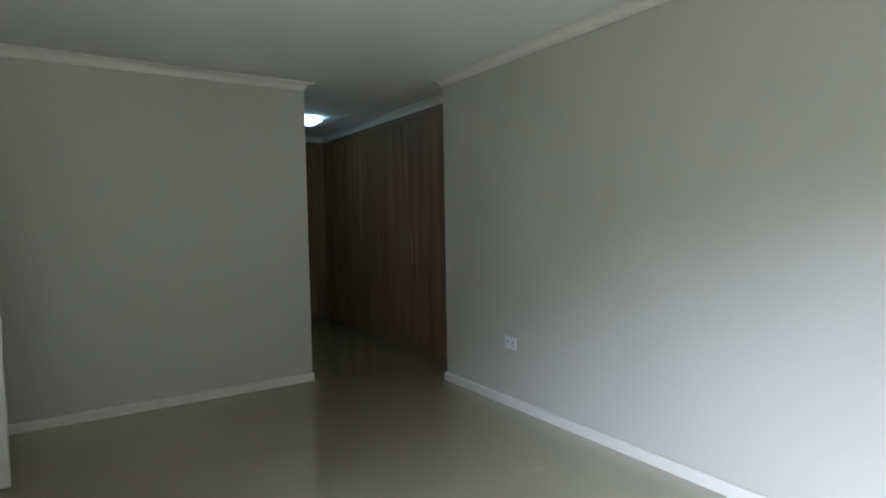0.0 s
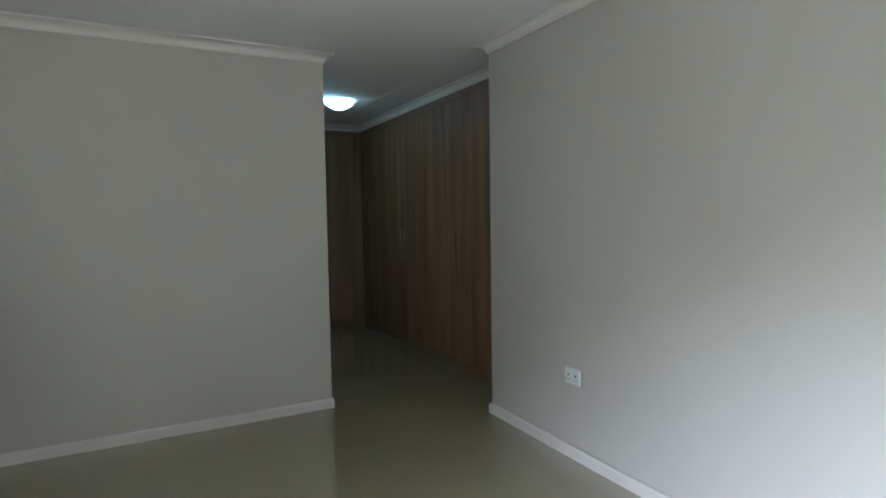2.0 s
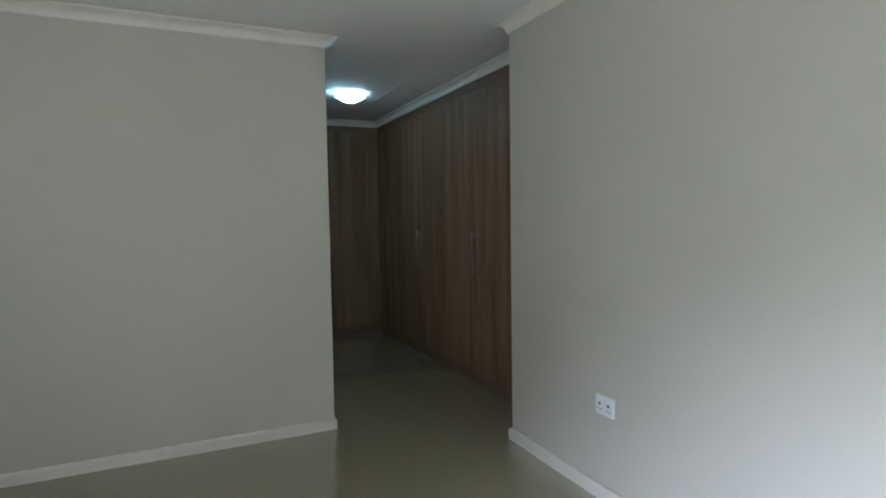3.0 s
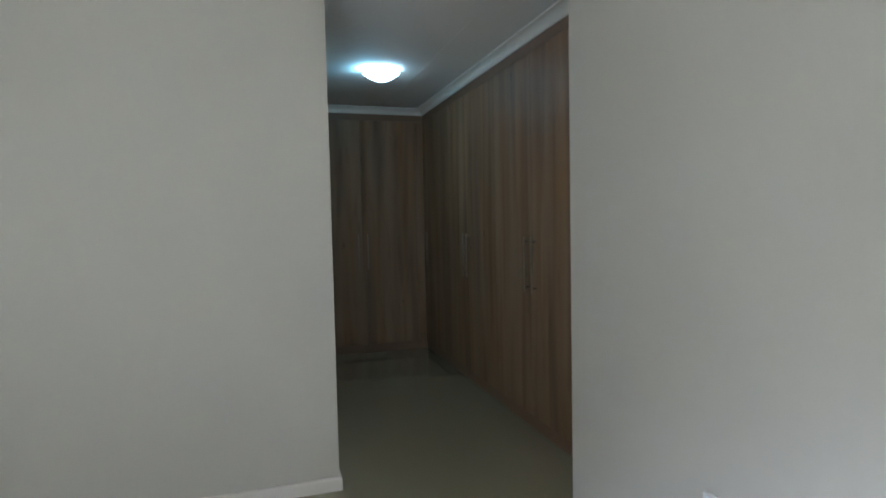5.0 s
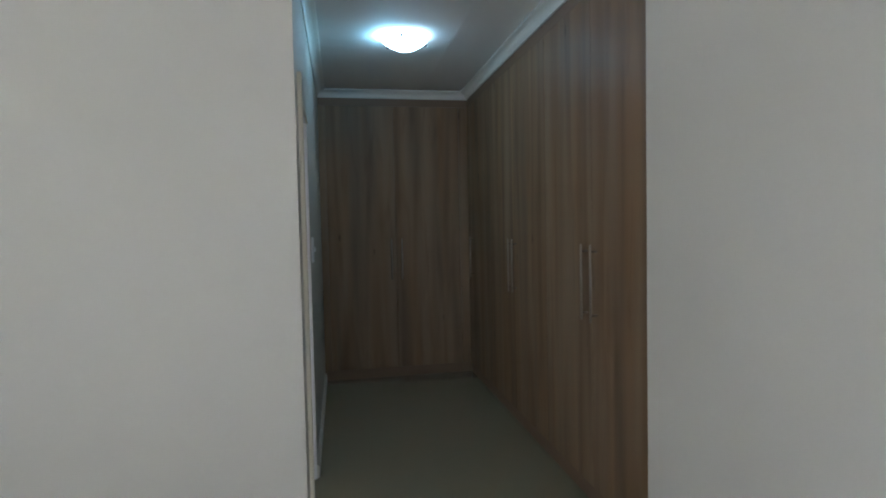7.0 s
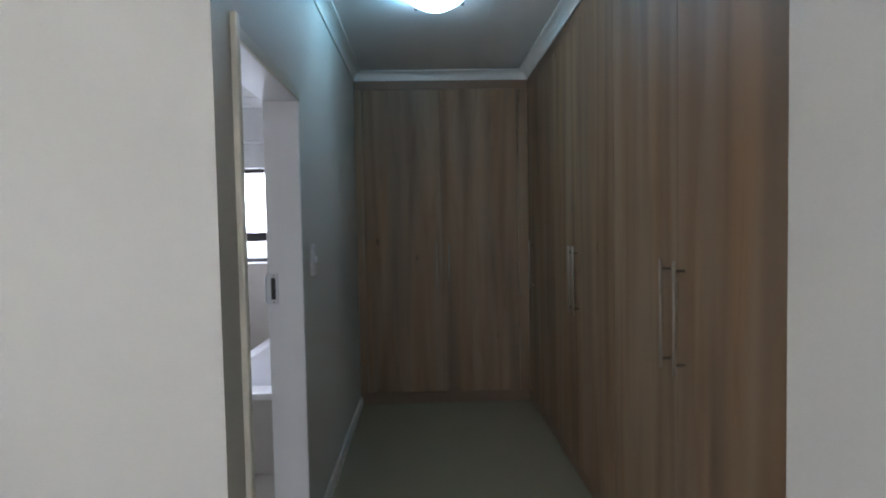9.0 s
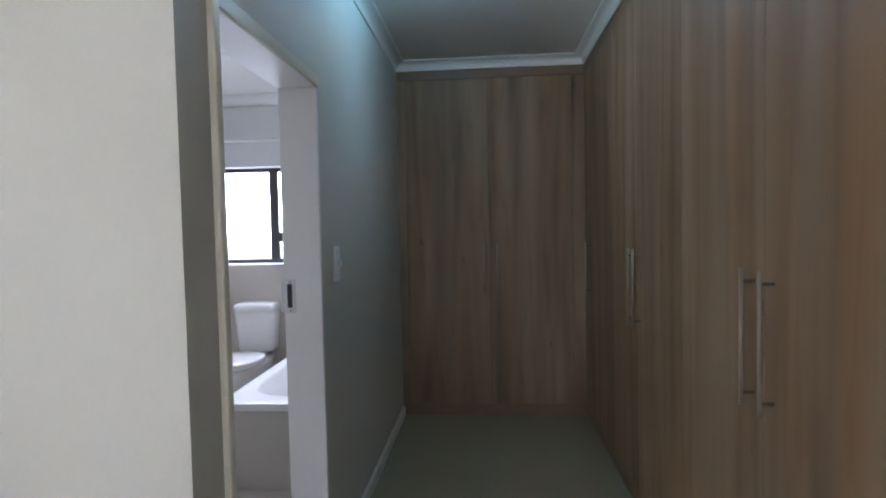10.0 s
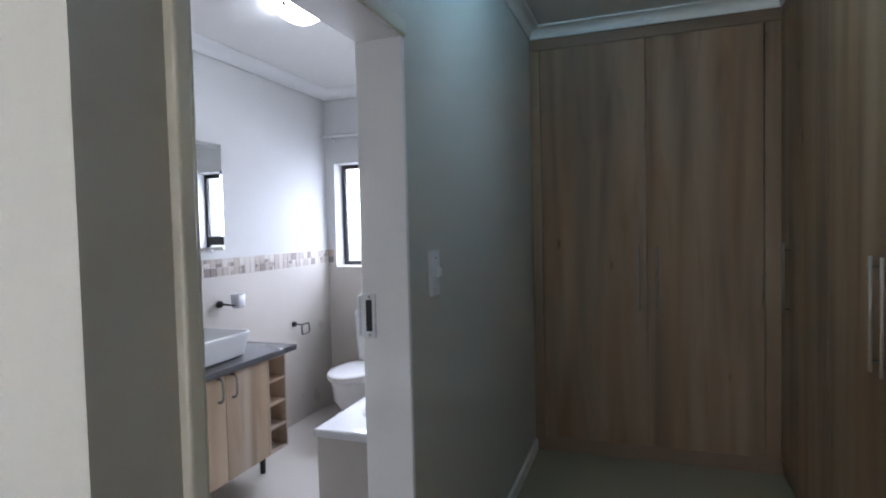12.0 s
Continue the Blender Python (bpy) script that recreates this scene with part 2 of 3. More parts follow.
def sweep(profile, path, closed=False):
    """Sweeps a profile of (inward, up) along a path on plan, with mitred corners; inward is to the left of the path."""
    bm = bmesh.new()
    pts = [Vector((p[0], p[1])) for p in path]
    n = len(pts)
    rings = []
    for i, p in enumerate(pts):
        d0 = (p - pts[i - 1]).normalized() if closed or i else None
        d1 = (pts[(i + 1) % n] - p).normalized() if closed or i < n - 1 else None
        d0, d1 = d0 or d1, d1 or d0
        n0, n1 = Vector((-d0.y, d0.x)), Vector((-d1.y, d1.x))
        m = (n0 + n1) / (1 + n0.dot(n1))
        rings.append([bm.verts.new((p.x + m.x * u, p.y + m.y * u, z)) for u, z in profile])
    k = len(profile)
    for i in range(n if closed else n - 1):
        a, b = rings[i], rings[(i + 1) % n]
        for j in range(k):
            bm.faces.new((a[j], a[(j + 1) % k], b[(j + 1) % k], b[j]))
    if not closed:
        bm.faces.new(rings[0]), bm.faces.new(rings[-1][::-1])
    bmesh.ops.recalc_face_normals(bm, faces=bm.faces)
    return bm


def part(name, bm, mat, parent=None, label="", smooth=False):
    """Links a bmesh as one mesh object, under a thing where one is given."""
    me = bpy.data.meshes.new(name)
    bm.to_mesh(me)
    bm.free()
    me.materials.append(mat)
    for p in me.polygons:
        p.use_smooth = smooth
    ob = new(name, me)
    if parent is not None:
        ob.parent = parent
        m = parent.location.copy()
        if parent.parent is not None:
            m = m + parent.parent.location
        ob.location = -m
    return tagged(ob, label) if label else ob


def thing(name, at, label, category, group=""):
    ob = new(name)
    ob.location = at
    ob.empty_display_size = 0.1
    return tagged(ob, label, category, group)


def structure(name, bm, mat, label, category, smooth=False):
    return tagged(part(name, bm, mat, None, "", smooth), label, category, "", "structure")


# ---- plan ----
CEILING, CORNICE = 2.735, 2.668
XL = -1.04            # passage wall with the bathroom door
YN = 0.733            # bedroom wall beside the passage
XW, YB = 0.38, 3.865  # wardrobe fronts
BX = -2.885           # tiled west wall of the bathroom
WEST, SOUTH = -4.0, -5.6
D0, D1, DTOP = 0.945, 1.786, 2.055

def slab(outline, z0, z1):
    """A level slab with the given outline."""
    return loft([[(x, y, z) for x, y in outline] for z in (z0, z1)])


SHELL = [(-4.15, -5.75), (0.15, -5.75), (0.15, -0.15), (1.13, -0.15), (1.13, 4.62), (-3.035, 4.62), (-3.035, 0.883), (-5.3, 0.883), (-5.3, -1.75), (-4.15, -1.75)]
structure("floor", slab(SHELL, -0.3, 0), FLOOR, "glossy beige porcelain tiled floor", "floor")
structure("wall_east", box(0.006, 0.15, SOUTH, 0, 0, CEILING), WALL, "light grey painted plaster bedroom wall", "wall")
structure("wall_return", box(0.15, 1.13, -0.15, 0, 0, CEILING), WALL, "grey painted wall end beside the wardrobes", "wall")
structure("wall_behind_wardrobe", box(0.985, 1.13, 0, 4.62, 0, CEILING), WALL, "plain grey wall behind the wardrobes", "wall")
structure("wall_passage_end", box(XL, 0.985, 4.47, 4.62, 0, CEILING), WALL, "plain grey wall behind the end wardrobe", "wall")
structure("wall_south", box(WEST - 0.15, 0.15, SOUTH - 0.15, SOUTH, 0, CEILING), WALL, "plain light grey painted wall", "wall")
structure("wall_north", box(WEST - 0.15, XL - 0.15, YN, YN + 0.15, 0, CEILING), WALL, "light grey painted plaster bedroom wall", "wall")

bm = bmesh.new()
outline = [(YN, 0), (D0, 0), (D0, DTOP), (D1, DTOP), (D1, 0), (4.62, 0), (4.62, CEILING), (YN, CEILING)]
loft([[(x, y, z) for y, z in outline] for x in (XL - 0.15, XL)], bm)
add_box(bm, XL, XL + 0.018, YN, 0.878, 0, CEILING)
structure("wall_passage", bm, WALL, "grey painted passage wall with a doorway to the bathroom", "wall")

bm = bmesh.new()
W0, W1, WZ0, WZ1 = -5.2, -3.4, 0.85, 2.1
for y0, y1, z0, z1 in ((SOUTH, W0, 0, CEILING), (W0, W1, 0, WZ0), (W0, W1, WZ1, CEILING), (W1, -1.09, 0, CEILING), (-1.09, -0.26, 2.05, CEILING), (-0.26, YN, 0, CEILING)):
    add_box(bm, WEST - 0.15, WEST, y0, y1, z0, z1)
structure("wall_west", bm, WALL, "light grey painted bedroom wall with window and doorway", "wall")
bm = bmesh.new()
for b in ((-5.3, -5.15, -1.6, 0.84, 0, CEILING), (-5.15, WEST - 0.15, -1.75, -1.6, 0, CEILING), (-5.15, WEST - 0.15, 0.69, 0.84, 0, CEILING)):
    add_box(bm, *b)
structure("wall_hall", bm, WALL, "plain grey painted hall wall outside the bedroom door", "wall")

structure("ceiling_bedroom", slab([(-4.15, -5.75), (0.15, -5.75), (0.15, -0.15), (1.13, -0.15), (1.13, 0.883), (-5.3, 0.883), (-5.3, -1.75), (-4.15, -1.75)], CEILING, CEILING + 0.1), CEIL, "white painted board ceiling of the bedroom", "ceiling")
structure("ceiling_passage", box(XL - 0.15, 1.13, YN + 0.15, 4.62, CEILING, CEILING + 0.1), CEIL, "white painted board ceiling of the passage", "ceiling")
structure("ceiling_bathroom", box(-3.03, XL - 0.15, YN + 0.15, 4.54, 2.65, 2.75), CEIL, "white painted bathroom ceiling", "ceiling")

# bathroom shell; the tiled part stands a little proud of the paint above it
structure("wall_bathroom_west", box(BX - 0.15, BX - 0.008, YN + 0.15, 4.54, 0, 2.65), BATH_WALL, "white painted upper bathroom wall", "wall")
V0, V1, VZ0, VZ1 = -2.81, -1.46, 1.165, 2.04
bm = bmesh.new()
for x0, x1, z0, z1 in ((BX - 0.008, V0, 0, 2.65), (V0, V1, 0, VZ0), (V0, V1, VZ1, 2.65), (V1, XL - 0.15, 0, 2.65)):
    add_box(bm, x0, x1, BY + 0.008, BY + 0.23, z0, z1)
structure("wall_bathroom_north", bm, BATH_WALL, "white painted bathroom wall with a window opening", "wall")
structure("wall_tiling_west", box(BX - 0.008, BX, YN + 0.15, BY, 0, 1.205), BATH_TILE, "beige ceramic tiling on the lower bathroom wall", "tiling")
bm = bmesh.new()
for x0, x1, z1 in ((BX - 0.008, V0, 1.205), (V0, V1, VZ0 - 0.004), (V1, XL - 0.15, 1.205)):
    add_box(bm, x0, x1, BY, BY + 0.008, 0, z1)
structure("wall_tiling_north", bm, BATH_TILE, "beige ceramic tiling under the bathroom window", "tiling")

BATH_FLOOR = material("pale_bathroom_floor_tile", (0.58, 0.55, 0.51), 0.22, grain=0.04, grain_size=250, stain=0.05, stain_size=1.8)
structure("floor_bathroom", box(BX, XL - 0.12, YN + 0.15, BY, 0, 0.004), BATH_FLOOR, "pale beige tiled bathroom floor", "floor")

# cornices and skirtings
cove = [(0, CORNICE), (0.008, CORNICE), (0.010, CORNICE + 0.008)]
cove += [(0.010 + 0.052 * (1 - math.cos(a)), CORNICE + 0.008 + 0.047 * math.sin(a)) for a in (0.3, 0.6, 0.9, 1.2, 1.5)]
cove += [(0.064, CORNICE + 0.056), (0.072, CORNICE + 0.058), (0.072, CEILING), (0, CEILING)]
structure("cornice", sweep(cove, [(0, SOUTH), (0, 0), (XW, 0), (XW, YB), (XL, YB), (XL, 0.89), (XL + 0.018, 0.87), (XL + 0.018, YN), (WEST, YN), (WEST, SOUTH)], True), TRIM,
          "white moulded gypsum cornice along the ceiling", "cornice")
low = [(0, 2.572)] + [(0.078 * (1 - math.cos(a)), 2.572 + 0.078 * math.sin(a)) for a in [0.12 * k for k in range(1, 13)]] + [(0.078, 2.65), (0, 2.65)]
structure("cornice_bathroom", sweep(low, [(XL - 0.15, BY), (BX, BY), (BX, YN + 0.15), (XL - 0.15, YN + 0.15)], True), BATH_TRIM, "plain white coved bathroom cornice", "cornice", True)
board = [(0, 0), (0.016, 0), (0.016, 0.062), (0.012, 0.071), (0.006, 0.074), (0, 0.074)]
for nm, path in (("skirting_east", [(0, SOUTH), (0, 0), (XW - 0.03, 0)]),
                 ("skirting_passage", [(XL, YB - 0.002), (XL, D1 + 0.016)]),
                 ("skirting_north", [(XL + 0.018, 0.865), (XL + 0.018, YN), (WEST, YN), (WEST, -0.2)]),
                 ("skirting_west", [(WEST, -1.15), (WEST, SOUTH), (0, SOUTH)])):
    structure(nm, sweep(board, path), TRIM, "white painted skirting board", "skirting")
structure("ceiling_strip", box(-0.073, -0.055, YN + 0.2, YB - 0.075, CEILING - 0.0025, CEILING, 0.0008), CEIL, "white cover strip over a ceiling board joint", "trim")
bm = box(0.385, 0.985, 0, 4.47, CORNICE, CEILING)
add_box(bm, XL, 0.385, YB + 0.005, 4.47, CORNICE, CEILING)
structure("bulkhead", bm, WALL, "plain bulkhead above the wardrobes", "bulkhead")


# ---- bathroom doorway ----
frame_1 = thing("door_frame", (XL, D0, 0), "cream and white painted frame of the bathroom doorway", "door frame")
part("bead", box(XL, XL + 0.036, 0.8785, 0.911, 0, 2.1, 0.005), BEAD, frame_1, "pale cream bead along the jamb")
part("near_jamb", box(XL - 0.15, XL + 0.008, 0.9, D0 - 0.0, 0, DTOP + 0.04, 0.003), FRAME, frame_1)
part("head", box(XL - 0.153, XL + 0.003, D0, D1, DTOP - 0.006, DTOP + 0.02, 0.003), JAMB, frame_1, "white painted door head")
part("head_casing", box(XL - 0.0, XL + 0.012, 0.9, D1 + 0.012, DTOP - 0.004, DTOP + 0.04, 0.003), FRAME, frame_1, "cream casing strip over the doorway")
catch = part("catch", box(XL + 0.012, XL + 0.017, 0.905, 0.945, DTOP + 0.008, DTOP + 0.03, 0.0015), CHROME, frame_1, "small chrome catch plate")
part("screw", rod((XL + 0.016, 0.925, DTOP + 0.019), (XL + 0.019, 0.925, DTOP + 0.019), 0.004, 10), STEEL, catch)
part("far_jamb", box(XL - 0.153, XL + 0.004, D1 - 0.006, D1 + 0.012, 0, DTOP - 0.006, 0.003), JAMB, frame_1, "white painted far jamb")

plate = part("lock_plate", box(XL - 0.156, XL - 0.106, D1 - 0.0125, D1 - 0.005, 1.143, 1.28, 0.002), SATIN, frame_1, "satin steel lock plate with a slot")
part("slot", box(XL - 0.137, XL - 0.117, D1 - 0.0145, D1 - 0.011, 1.165, 1.262, 0.001), HOLE, plate)
part("side_flange", box(XL - 0.167, XL - 0.1565, D1 - 0.0145, D1 + 0.03, 1.15, 1.273, 0.004), SATIN, plate)
for z in (1.153, 1.271):
    part("screw", rod((XL - 0.125, D1 - 0.0145, z), (XL - 0.125, D1 - 0.011, z), 0.004, 10), STEEL, plate)


# ---- wardrobes ----
def bar_handle(parent, x, y, z0, z1, facing):
    """Long steel bar on two posts; facing is the way out of the door."""
    d = Vector(facing)
    a = Vector((x, y, 0)) + d * 0.036
    h = part("handle", rod((a.x, a.y, z0), (a.x, a.y, z1), 0.006, 14), STEEL, parent, "brushed steel bar handle", True)
    for z in (z0 + 0.035, z1 - 0.035):
        part("post", rod((x, y, z), (a.x, a.y, z), 0.005, 12), POST, parent, "", True)
    return h


DZ0, DZ1 = 0.095, 2.595
UNITS = ((0.004, 1.7785, "brown oak-look wardrobe unit beside the bedroom wall", ((0.503, 1.1385, 1.088), (1.1415, 1.777, 1.196))),
         (1.7785, 3.0415, "brown oak-look wardrobe unit with two bar-handled doors", ((1.78, 2.4085, 2.364), (2.4115, 3.04, 2.458))),
         (3.0415, YB, "brown oak-look corner wardrobe unit with one door", ((3.043, 3.70, 3.655),)))
for u0, u1, label, doors in UNITS:
    unit = thing("wardrobe", (XW, (u0 + u1) / 2, 0), label, "wardrobe", "built-in wardrobes")
    part("carcass", box(XW + 0.02, 0.98, u0, u1 - 0.001, 0, CORNICE - 0.002), WOOD, unit)
    part("plinth", box(XW + 0.012, XW + 0.02, u0, u1 - 0.0005, 0.0, DZ0 - 0.003), OAK_EDGE, unit)
    part("top_rail", box(XW + 0.002, XW + 0.02, u0, u1 - 0.0005, DZ1 + 0.003, CORNICE - 0.001), OAK_EDGE, unit)
    for y0, y1, hy in doors:
        d = part("door", box(XW, XW + 0.018, y0, y1, DZ0, DZ1, 0.0007, 1), WOOD, unit)
        bar_handle(d, XW, hy, 0.962, 1.35, (-1, 0, 0))
    if u0 < 0.1:
        part("end_panel", box(XW, XW + 0.02, u0, 0.5, DZ0, DZ1, 0.0015), WOOD, unit)
    if len(doors) == 1:
        part("corner_filler", box(XW, XW + 0.018, 3.703, YB, DZ0, DZ1, 0.001), WOOD, unit)

end = thing("wardrobe", (-0.33, YB, 0), "full-height oak-look wardrobe with two doors closing the passage", "wardrobe", "built-in wardrobes")
part("carcass", box(XL + 0.004, XW + 0.018, YB + 0.06, 4.46, 0, CORNICE - 0.002), WOOD, end)
part("plinth", box(XL + 0.002, XW + 0.01, YB + 0.010, YB + 0.06, 0, DZ0 - 0.003), OAK_EDGE, end)
part("top_rail", box(XL + 0.002, XW, YB + 0.002, YB + 0.06, DZ1 + 0.003, CORNICE - 0.001, 0.001), OAK_EDGE, end)
part("left_filler", box(XL + 0.002, -0.976, YB, YB + 0.06, DZ0, DZ1, 0.001), WOOD, end)
part("right_filler", box(0.298, XW - 0.001, YB, YB + 0.06, DZ0, DZ1, 0.001), WOOD, end)
for x0, x1, hx in ((-0.972, -0.341, -0.385), (-0.336, 0.294, -0.285)):
    d = part("door", box(x0, x1, YB, YB + 0.018, DZ0, DZ1, 0.0016, 1), WOOD, end)
    bar_handle(d, hx, YB, 0.95, 1.338, (0, -1, 0))


# ---- lamps ----
def dish_lamp(at, glow, label, r, watts, colour, clips):
    """Shallow glass dish held under the ceiling by three clips, with a bulb inside it."""
    x, y, z = at
    lamp = thing("ceiling_lamp", at, label, "lamp")
    part("base_plate", lathe([(0, 0), (0.05, 0), (0.05, -0.014), (0.044, -0.018), (0, -0.018)], at), TRIM, lamp)
    part("stem", rod((x, y, z - 0.017), (x, y, z - 0.045), 0.012), STEEL, lamp)
    rim, depth = -0.036, 0.064

    def shell(a, wall):
        q = math.sin(a)
        return ((r - wall) * q, rim - (depth - wall) * (1 - q ** 1.7))

    prof = [(0, rim - depth)] + [shell(a, 0) for a in (0.15, 0.3, 0.5, 0.7, 0.9, 1.1, 1.3, 1.45)]
    prof += [(r, rim), (r + 0.003, rim + 0.003), (r - 0.005, rim + 0.003)] + [shell(a, 0.005) for a in (1.4, 1.15, 0.85, 0.5, 0.2)] + [(0, rim - depth + 0.005)]
    part("glass_dish", lathe(prof, at, 64), glow, lamp, "frosted glass dish, lit", True)
    for k in range(3):
        a = math.radians(clips + 120 * k)
        c, s = math.cos(a), math.sin(a)
        bm = rod((x + (r - 0.012) * c, y + (r - 0.012) * s, z + rim + 0.004), (x + (r + 0.009) * c, y + (r + 0.011) * s, z + rim + 0.002), 0.007, 10)
        rod((x + (r + 0.008) * c, y + (r + 0.008) * s, z + rim + 0.006), (x + (r + 0.003) * c, y + (r + 0.003) * s, z + rim - 0.016), 0.009, 10, bm)
        rod((x + 0.046 * c, y + 0.046 * s, z - 0.009), (x + (r - 0.008) * c, y + (r - 0.008) * s, z + rim + 0.004), 0.003, 8, bm)
        part("clip", bm, DARK_METAL, lamp, "dark metal clip")
    data = bpy.data.lights.new("bulb", "POINT")
    data.energy, data.color, data.shadow_soft_size = watts, colour, 0.014
    new("bulb", data).matrix_world = pose(x - 0.124, y, z - 0.022)
    return lamp


dish_lamp((-0.4, 2.31, CEILING), GLOW, "lit frosted glass ceiling lamp in the passage", 0.148, 1.7, (0.25, 0.68, 0.95), 255)
dish_lamp((-2.02, 2.77, 2.65), BATH_GLOW, "lit frosted glass ceiling lamp in the bathroom", 0.13, 0.2, (0.75, 0.88, 1.0), 265)


# ---- switch and socket ----
sw = thing("light_switch", (XL, 2.0, 1.25), "white plastic light switch on the passage wall", "switch")
part("plate", box(XL, XL + 0.015, 1.957, 2.035, 1.25, 1.403, 0.005, 3), PLASTIC, sw)
part("rocker", loft([[(XL + d, y, zz) for y, zz in ((2.0, 1.31 + i), (2.024, 1.31 + i), (2.024, 1.345 - i), (2.0, 1.345 - i))] for d, i in ((0.014, 0), (0.026, 0.006))]), PLASTIC, sw)
for z in (1.275, 1.378):
    part("screw", rod((XL + 0.013, 1.996, z), (XL + 0.0165, 1.996, z), 0.004, 10), STEEL, sw)

so = thing("wall_socket", (0, -0.925, 0.46), "white double wall socket above the skirting", "socket")
part("plate", box(-0.018, 0, -0.99, -0.86, 0.459, 0.562, 0.004), PLASTIC, so)
for y in (-0.957, -0.893):
    part("rocker", box(-0.023, -0.017, y - 0.011, y + 0.011, 0.534, 0.552, 0.002), PLASTIC, so)
    for dy, z, r in ((0, 0.517, 0.0075), (-0.012, 0.489, 0.0035), (0.012, 0.489, 0.0035)):
        part("pin_hole", rod((-0.0188, y + dy, z), (-0.017, y + dy, z), r, 12), HOLE, so)

# open bedroom door
bd = thing("bedroom_door", (WEST, -0.28, 0), "white painted bedroom door standing open", "door")
part("leaf", box(WEST + 0.02, -3.18, -0.3, -0.26, 0.008, 2.03, 0.002), TRIM, bd)
part("lever", tube([(-3.26, -0.3, 1.02), (-3.26, -0.345, 1.02), (-3.27, -0.352, 1.02), (-3.37, -0.352, 1.02)], 0.008), STEEL, bd, "steel lever handle")


# ---- windows ----
def window_unit(name, axis, fixed, a0, a1, z0, z1, bars, panes, label):
    """Framed window; axis 'x' runs along X at y = fixed, axis 'y' along Y at x = fixed. bars: inner frame boxes (a0, a1, z0, z1)."""
    w = tagged(new(name), label, "window", "", "structure")
    w.location = (a0, fixed, z0) if axis == "x" else (fixed, a0, z0)

    def slab(p0, p1, q0, q1, d0, d1):
        if axis == "x":
            return box(p0, p1, fixed + d0, fixed + d1, q0, q1, min(0.003, (d1 - d0) / 4))
        return box(fixed + d0, fixed + d1, p0, p1, q0, q1, min(0.003, (d1 - d0) / 4))

    f = 0.035
    for p in ((a0, a0 + f, z0, z1), (a1 - f, a1, z0, z1), (a0 + f, a1 - f, z0, z0 + f), (a0 + f, a1 - f, z1 - f, z1), *bars):
        part("frame_bar", slab(*p, -0.022, 0.022), ALU, w, "dark bronze aluminium frame bar")
    for p0, p1, q0, q1 in panes:
        pane = part("pane", slab(p0 - 0.004, p1 + 0.004, q0 - 0.004, q1 + 0.004, -0.002, 0.003), GLASS, w, "frosted glass pane")
        pane.visible_shadow = False
    return w


window_unit("window_1", "x", BY + 0.15, V0 + 0.004, V1 - 0.004, VZ0 + 0.012, VZ1 - 0.004,
            [(-2.327, -2.249, VZ0 + 0.047, VZ1 - 0.039), (-2.249, V1 - 0.039, 1.368, 1.452)],
            [(V0 + 0.039, -2.327, VZ0 + 0.047, VZ1 - 0.039), (-2.249, V1 - 0.039, VZ0 + 0.047, 1.368), (-2.249, V1 - 0.039, 1.452, VZ1 - 0.039)], "dark-framed frosted bathroom window with an opening pane")
structure("window_sill_1", box(V0, V1, BY - 0.006, BY + 0.2, VZ0 - 0.004, VZ0 + 0.01, 0.003), JAMB, "white bathroom window sill", "sill")
window_unit("window_2", "y", WEST - 0.09, W0 + 0.004, W1 - 0.004, WZ0 + 0.004, WZ1 - 0.004, [(-4.33, -4.27, WZ0 + 0.039, WZ1 - 0.039)],
            [(W0 + 0.039, -4.33, WZ0 + 0.039, WZ1 - 0.039), (-4.27, W1 - 0.039, WZ0 + 0.039, WZ1 - 0.039)], "dark-framed bedroom window")

rail = thing("curtain_rail", (-2.2, BY - 0.05, 2.26), "white curtain rail above the bathroom window", "curtain rail")
part("tube", rod((BX + 0.01, BY - 0.05, 2.262), (-1.3, BY - 0.05, 2.262), 0.0135, 18), BATH_TRIM, rail, "", True)
for x in (-2.8, -1.38):
    bm = box(x - 0.012, x + 0.012, BY - 0.06, BY + 0.007, 2.24, 2.25, 0.002)
    add_box(bm, x - 0.015, x + 0.015, BY - 0.0, BY + 0.008, 2.225, 2.285, 0.002)
    part("bracket", bm, BATH_TRIM, rail)


# ---- bathroom things ----
# bath
TX0, TX1, TY0, TY1, TZ = -1.912, XL - 0.152, 2.588, BY - 0.002, 0.5
bath = thing("bathtub", ((TX0 + TX1) / 2, TY0, 0), "white built-in bathtub with beige tiled apron", "bathtub")
cx, cy, hx, hy = (TX0 + TX1) / 2, (TY0 + TY1) / 2, (TX1 - TX0) / 2, (TY1 - TY0) / 2
rings = [rounded(cx, cy, TZ - 0.04, hx, hy, 0.008), rounded(cx, cy, TZ - 0.008, hx, hy, 0.008), rounded(cx, cy, TZ - 0.004, hx - 0.001, hy - 0.001, 0.008),
         rounded(cx, cy, TZ - 0.001, hx - 0.004, hy - 0.004, 0.008), rounded(cx, cy, TZ, hx - 0.008, hy - 0.008, 0.008), rounded(cx, cy, TZ, hx - 0.014, hy - 0.014, 0.008),
         rounded(cx, cy, TZ, hx - 0.066, hy - 0.15, 0.27), rounded(cx, cy, TZ - 0.002, hx - 0.075, hy - 0.16, 0.27), rounded(cx, cy, TZ - 0.014, hx - 0.088, hy - 0.176, 0.26),
         rounded(cx, cy, TZ - 0.12, hx - 0.11, hy - 0.22, 0.24), rounded(cx, cy, TZ - 0.32, hx - 0.14, hy - 0.31, 0.2),
         rounded(cx, cy, TZ - 0.37, hx - 0.19, hy - 0.34, 0.14), rounded(cx, cy, TZ - 0.378, hx - 0.25, hy - 0.45, 0.1)]
